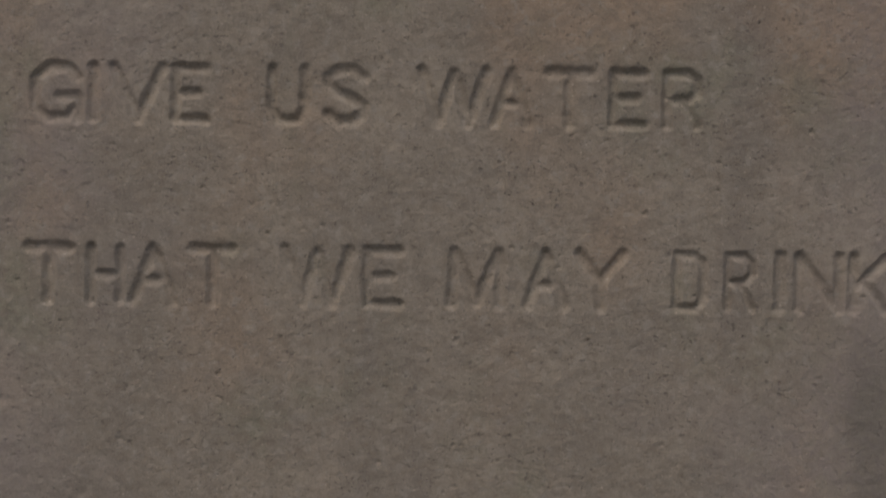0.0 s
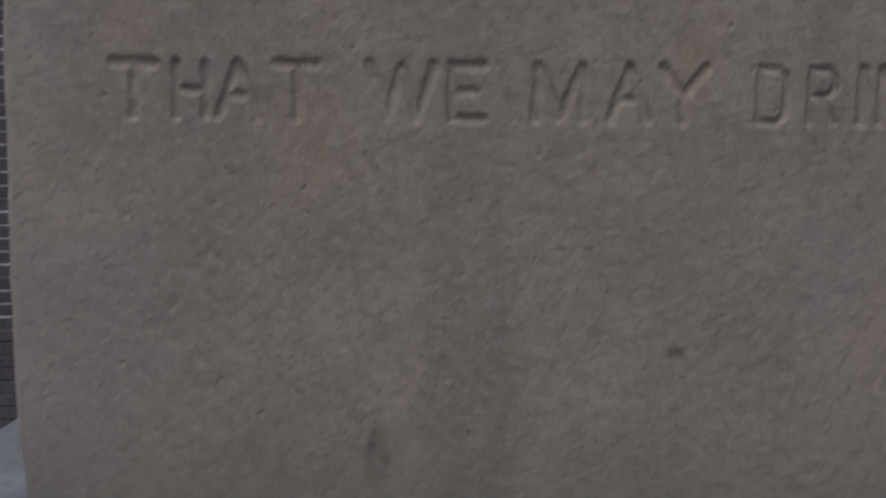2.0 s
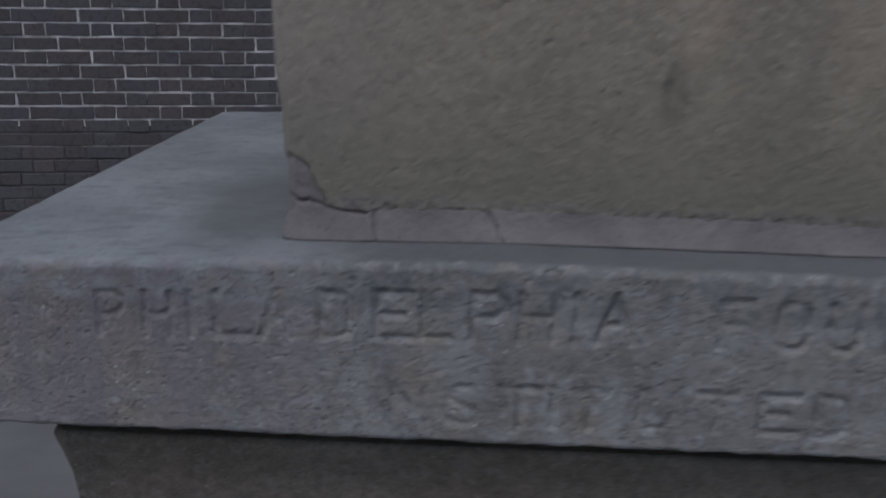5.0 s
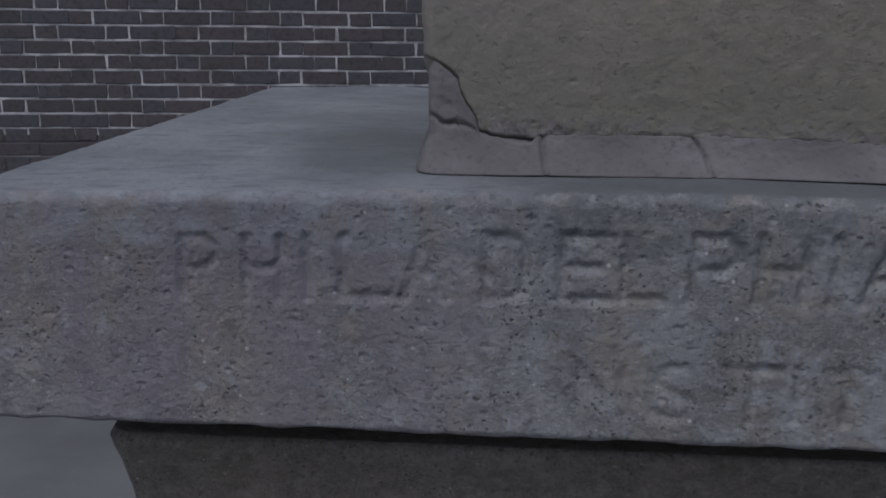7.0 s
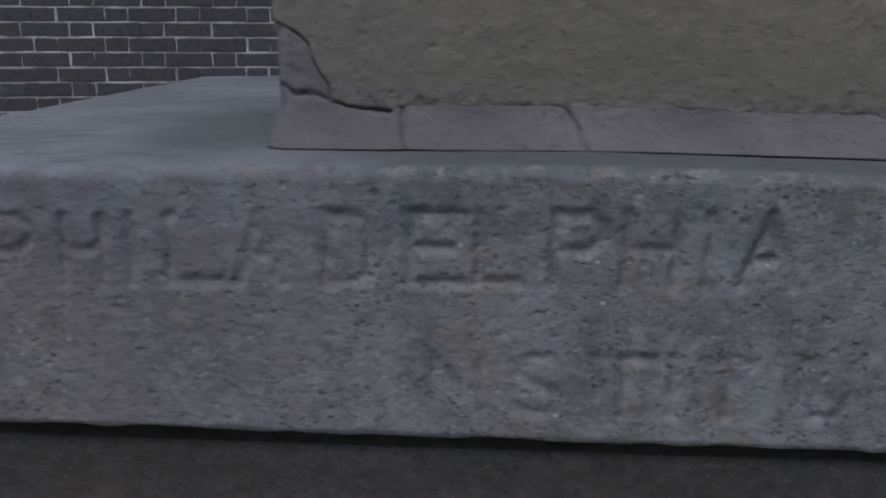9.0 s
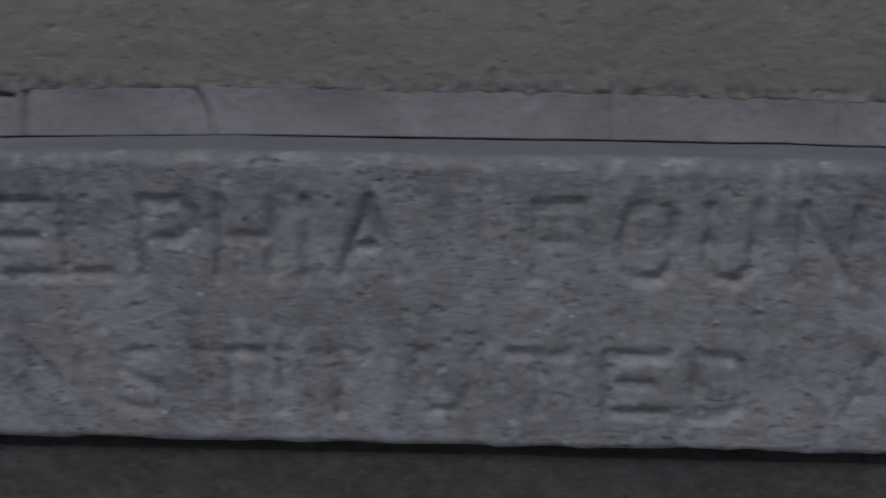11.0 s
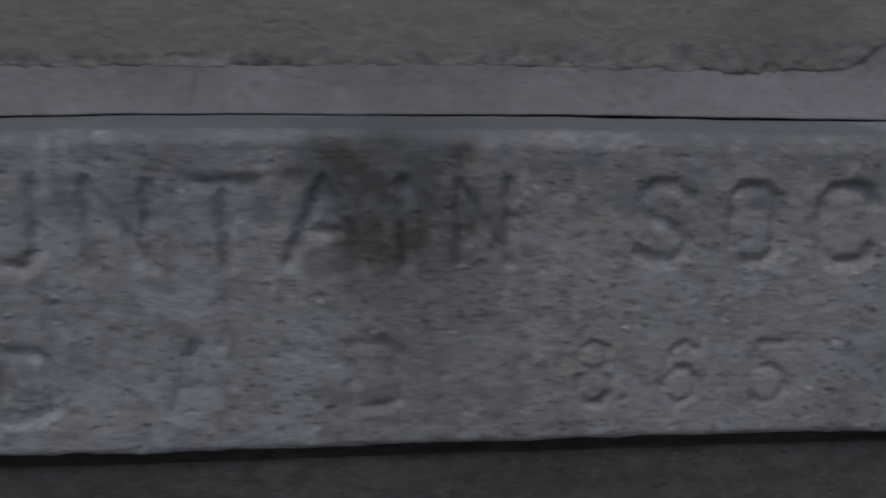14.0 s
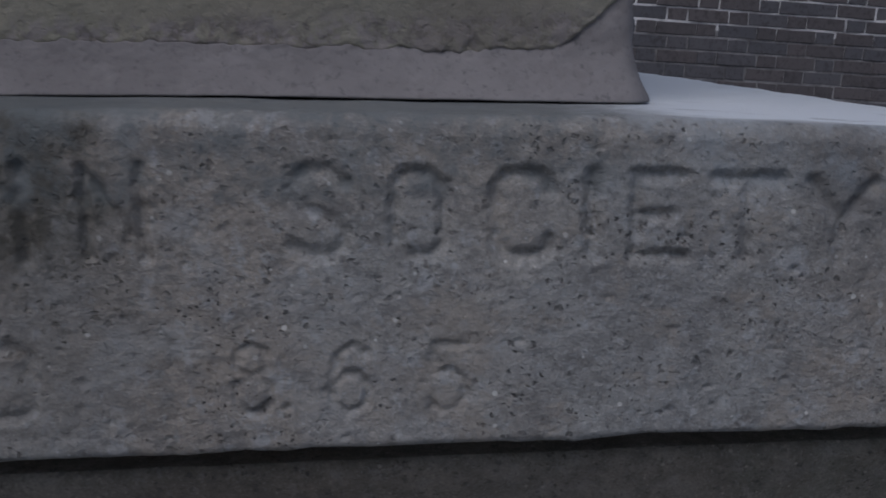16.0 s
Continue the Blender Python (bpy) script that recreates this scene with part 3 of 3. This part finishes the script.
def shaft():
    xs = np.linspace(SH_L, SH_R, 760)
    zs = np.concatenate([np.linspace(0.25, 0.36, 74), np.linspace(0.36, 1.36, 520)[1:], np.linspace(1.36, SH_TOP, 40)[1:]])
    X, Z = np.meshgrid(xs, zs)
    D = np.zeros(X.shape)
    carve(D, X, Z, ROW_GIVE, lambda x: 1.153 + 0.0098 * (x + 0.45), 0.069, 0.0105, 0.0064, 0.3, 0.0016, wall=0.8)
    carve(D, X, Z, ROW_THAT, lambda x: 0.907 + 0.0115 * (x + 0.45), 0.071, 0.0105, 0.0064, 0.3, 0.0016, wall=0.8)
    D += 0.0015 * rough(X * 8, Z * 8, 3) + 0.0011 * rough(X * 70, Z * 70, 3, 0.7)
    D += 0.0011 * rough(X * 38, Z * 38, 3) * (rough(X * 2.3 + 5, Z * 2.3, 2) + 0.25).clip(0, 1)
    D += pitted(X, Z, 5, 450, 0.002, 0.005, 0.0022, SH_L, SH_R, 0.28, 1.4)
    # two old knocks in the face
    for cx, cz, w, h in ((0.304, 0.592, 0.012, 0.009), (-0.112, 0.445, 0.007, 0.026)):
        D += 0.0035 * np.exp(-(((X - cx) / w) ** 2) - ((Z - cz) / h) ** 2)
    # ragged lower edge of the stone, above the cement
    # the lower left arris is worn back
    worn = np.interp(Z, [0.25, 0.284, 0.303, 0.339, 0.4, 0.45, 0.52, 0.7], [0.036, 0.034, 0.028, 0.016, 0.012, 0.004, 0.0, -0.003])
    worn = worn * ((SH_L + 0.12 - X) / 0.12).clip(0, 1)
    gap = Z - break_line(X + worn)
    D += 0.007 * (0.3 - gap / 0.004).clip(0, 1) - (gap > 0) * 0.0022 * np.exp(-((gap / 0.009) ** 2)) * np.where(X < -0.53, 0.15, 1.0) * (0.2 + 1.6 * rough(X * 70, Z * 80, 3, 0.7))
    r = 0.016
    d = np.minimum(X - SH_L, SH_R - X).clip(0, r)
    D += r - np.sqrt((r * r - (r - d) ** 2).clip(0))
    X = X + (np.where(X < 0, 1, -1) * 0.002 * (1 + rough(X * 0 + 3, Z * 22, 4)) * (1 - d / r))
    X = X + worn
    # the sides run straight back from the front's two edges
    Y = SH_Y + D
    rear = np.full((len(zs), 1), SH_BACK)
    X = np.concatenate([X[:, :1] + 0.01, X, X[:, -1:]], 1)
    Y = np.concatenate([rear, Y, rear], 1)
    Z = np.concatenate([Z[:, :1], Z, Z[:, -1:]], 1)
    rows, n = X.shape
    V = np.stack([X, Y, Z], -1).reshape(-1, 3)
    last = (rows - 1) * n
    bottom = list(range(n - 1, -1, -1))
    top = list(range(last, last + n))
    back = [k * n for k in range(rows)] + [k * n + n - 1 for k in range(rows - 1, -1, -1)]
    return grid_mesh("shaft", V, (quads_of(rows, n), [bottom, top, back]))


stone_part("shaft", shaft(), SANDSTONE, "tan sandstone shaft with two carved lines of capitals")


def foot():
    """The cement foot: a small cavetto that runs round the shaft's front and sides."""
    FOOT_L = SH_L + 0.024
    path = []
    for y in np.linspace(SH_BACK, SH_Y + 0.02, 30):
        path.append((FOOT_L, y, -1, 0))
    for a in np.linspace(0, math.pi / 2, 8):
        path.append((FOOT_L + 0.012 - 0.012 * math.cos(a), SH_Y + 0.012 - 0.012 * math.sin(a), -math.cos(a), -math.sin(a)))
    for x in np.linspace(FOOT_L + 0.014, SH_R - 0.014, 620):
        path.append((x, SH_Y, 0, -1))
    for a in np.linspace(math.pi / 2, 0, 8):
        path.append((SH_R - 0.012 + 0.012 * math.cos(a), SH_Y + 0.012 - 0.012 * math.sin(a), math.cos(a), -math.sin(a)))
    for y in np.linspace(SH_Y + 0.02, SH_BACK, 30):
        path.append((SH_R, y, 1, 0))
    P = np.array(path)
    n = len(P)
    v = np.linspace(0, 1, 48)[:, None]
    x, y, nx, ny = (np.tile(P[:, k], (48, 1)) for k in range(4))
    s = np.tile(np.concatenate([[0], np.cumsum(np.hypot(np.diff(P[:, 0]), np.diff(P[:, 1])))]), (48, 1))
    low = base_top(x, 0) + np.interp(x, [-0.4, 0.0, 0.6], [0.0007, 0.0013, 0.001]) + 0.0009 * rough(s * 14, s * 0 + 3.3, 4)
    z = low + v * (break_line(x) + np.where(x < -0.497, -0.0018 - 0.0026 * rough(x * 60, x * 0 + 6.2, 3), 0.0015) - low)
    wide = 0.022 * np.abs(ny) ** 2 + np.where(nx < 0, 0.012, 0.017) * nx**2
    out = wide * (1 - ((z - low) / 0.05).clip(0, 1)) ** 1.9 + 0.0004 * v
    out = out + 0.0014 * rough(s * 25, z * 40, 3) + 0.0011 * rough(s * 110, z * 110, 3, 0.7) - 0.0015 * (1 - (v / 0.05).clip(0, 1)) ** 2
    out = out - 0.0028 * v**3 * ((x - 0.55) / 0.1).clip(0, 1) * (ny < -0.5)
    # the end is pinched in above its toe
    out = out - 0.002 * np.exp(-(((z - 0.266) / 0.014) ** 2)) * (nx < -0.3)
    # hairline breaks in the cement
    for at, lean in ((-0.4865, -0.15), (-0.326, -0.56), (0.02, 0.05), (0.215, 0.0)):
        out = out - (0.0065 if at < -0.1 else 0.003) * np.exp(-(((x - at - lean * (z - 0.25) - 0.003 * rough(z * 70, z * 0 + at * 9, 2)) / 0.0018) ** 2)) * (ny < -0.9)
    split = 0.284 - (x + 0.594) * 0.2
    out = out - 0.009 * np.exp(-(((z - split - 0.005 * rough(x * 60, x * 0, 3)) / 0.0021) ** 2)) * (0.8 + 0.9 * rough(x * 45, x * 0 + 8, 2)).clip(0, 1) * (x < -0.5) * (ny < -0.2)
    V = np.stack([x + nx * out, y + ny * out, z], -1).reshape(-1, 3)
    inner_low = np.stack([P[:, 0] - P[:, 2] * 0.02, P[:, 1] - P[:, 3] * 0.02, low[0]], -1)
    inner_top = np.stack([P[:, 0] - P[:, 2] * 0.02, P[:, 1] - P[:, 3] * 0.02, z[-1]], -1)
    V = np.concatenate([inner_low, V, inner_top])
    return grid_mesh("cement_foot", V, (quads_of(50, n), []))


stone_part("cement_foot", foot(), CEMENT, "smooth grey cement foot with hairline cracks")
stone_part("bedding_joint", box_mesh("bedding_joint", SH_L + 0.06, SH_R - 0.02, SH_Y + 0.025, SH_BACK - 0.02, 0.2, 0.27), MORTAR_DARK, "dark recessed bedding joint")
stone_part("bedding_joint", box_mesh("bedding_joint", -0.88, 0.99, 0.1, 1.3, -0.06, 0.012), LOWSTONE, "dark recessed bedding joint")


def lower_block():
    """The block below: its ends and front draw in below a rounded shoulder."""
    levels = [(GROUND, 0.095), (-0.6, 0.09), (-0.4, 0.068), (-0.25, 0.042), (-0.16, 0.029), (-0.11, 0.02), (-0.08, 0.012), (-0.06, 0.004), (-0.048, 0.0), (-0.04, 0.006)]
    fine = np.concatenate([np.linspace(GROUND, -0.3, 14)[:-1], np.linspace(-0.3, -0.04, 60)])
    inset = np.interp(fine, [a for a, _ in levels], [b for _, b in levels])
    path = []
    x0, x1, y0, y1, r = -0.922, 1.04, 0.062, 1.36, 0.028
    for y in np.linspace(y1, y0 + r, 40):
        path.append((x0, y, -1, 0))
    for a in np.linspace(0, math.pi / 2, 8)[1:-1]:
        path.append((x0 + r - r * math.cos(a), y0 + r - r * math.sin(a), -math.cos(a), -math.sin(a)))
    for x in np.linspace(x0 + r, x1 - r, 420):
        path.append((x, y0, 0, -1))
    for a in np.linspace(math.pi / 2, 0, 8)[1:-1]:
        path.append((x1 - r + r * math.cos(a), y0 + r - r * math.sin(a), math.cos(a), -math.sin(a)))
    for y in np.linspace(y0 + r, y1, 40):
        path.append((x1, y, 1, 0))
    P = np.array(path)
    rows, n = len(fine), len(P)
    x, y, nx, ny = (np.tile(P[:, k], (rows, 1)) for k in range(4))
    z = np.tile(fine[:, None], (1, n))
    s = np.tile(np.arange(n) * 0.0047, (rows, 1))
    inn = inset[:, None] + 0.003 * rough(s * 14, z * 16, 4) + 0.0012 * rough(s * 70, z * 70, 2)
    V = np.stack([x - nx * inn, y - ny * inn, z], -1).reshape(-1, 3)
    last = (rows - 1) * n
    return grid_mesh("lower_block", V, (quads_of(rows, n), [list(range(last, last + n)), [last + n - 1 - k * n for k in range(rows)] + [k * n for k in range(rows)], list(range(n - 1, -1, -1))]))


stone_part("lower_block", lower_block(), LOWSTONE, "dark grey-brown stone block below the base course")


# ---- the wall's bricks, alternate stretchers and headers ----
def brick_verts(w, h, d=0.05, c=0.003):
    """A brick's front with softened, uneven arrises: back, side and face rings of eight corners."""
    out = []
    ring = [(-1, -1), (0, -1), (1, -1), (1, 0), (1, 1), (0, 1), (-1, 1), (-1, 0)]
    for inset, y in ((0.0, d), (0.0, c), (c, 0.0)):
        out += [(a * (w / 2 - inset), y, b * (h / 2 - inset)) for a, b in ring]
    return np.array(out)


BRICK_FACES = [(8 * k + i, 8 * k + (i + 1) % 8, 8 * k + 8 + (i + 1) % 8, 8 * k + 8 + i) for k in range(2) for i in range(8)]
BRICK_FACES += [(16, 17, 18, 23), (23, 18, 19, 22), (22, 19, 20, 21)]
SIZES = {"stretcher": PERIOD * 0.67 - 0.0052, "header": PERIOD * 0.33 - 0.0052}
shared = {k: [] for k in SIZES}
rnd = random.Random(11)
for kind, w in SIZES.items():
    for _ in range(9):
        corners = brick_verts(w, COURSE - JOINT)
        corners += np.array([[rnd.uniform(-0.0026, 0.0026), 0, rnd.uniform(-0.0022, 0.0022)] for _ in range(8)] * 3)
        me = grid_mesh("brick", corners, (BRICK_FACES, []), smooth=False)
        me.materials.append(BRICK_ONE)
        shared[kind].append((me, corners))
picked, field = 0, []
for side, (first, last), phase in (("west", (-9, SEAM), -2.24), ("east", (SEAM, 9), 2.525)):
    turn = Euler((0, -math.atan(CLIMB[side][1]), math.atan(WALL_SKEW))).to_matrix().to_4x4()
    for k in range(-22, 76):
        shift = phase + (k % 2) * PERIOD / 2 + rnd.uniform(-0.009, 0.009)
        for j in range(math.ceil((first - shift) / PERIOD), math.floor((last - shift) / PERIOD)):
            for kind, off in (("header", 0.0), ("stretcher", PERIOD / 2)):
                x = shift + j * PERIOD + off + rnd.uniform(-0.004, 0.004)
                z = level(side, k + 0.5, x) + rnd.uniform(-0.0012, 0.0012)
                if not GROUND < z < WALL_TOP - COURSE / 2:
                    continue
                me, corners = rnd.choice(shared[kind])
                m = Matrix.Translation((x, WALL_Y + WALL_SKEW * x + rnd.uniform(-0.003, 0.002), z)) @ turn
                near = -2.75 < x < -0.85 and -0.2 < z < 0.95 or 1.85 < x < 3.1 and 0.0 < z < 0.36
                if near and picked < 300:
                    ob = wall_part("brick", me, None)
                    ob.matrix_basis = m
                    picked += 1
                else:
                    field.append(corners @ np.array(m.to_3x3()).T + np.array(m.translation))
V = np.concatenate(field)
Q = (np.array(BRICK_FACES)[None] + 24 * np.arange(len(field))[:, None, None]).reshape(-1, 4)
tagged(wall_part("brick_field", grid_mesh("brick_field", V, (Q, []), smooth=False), BRICK_ALL), kind="stuff")
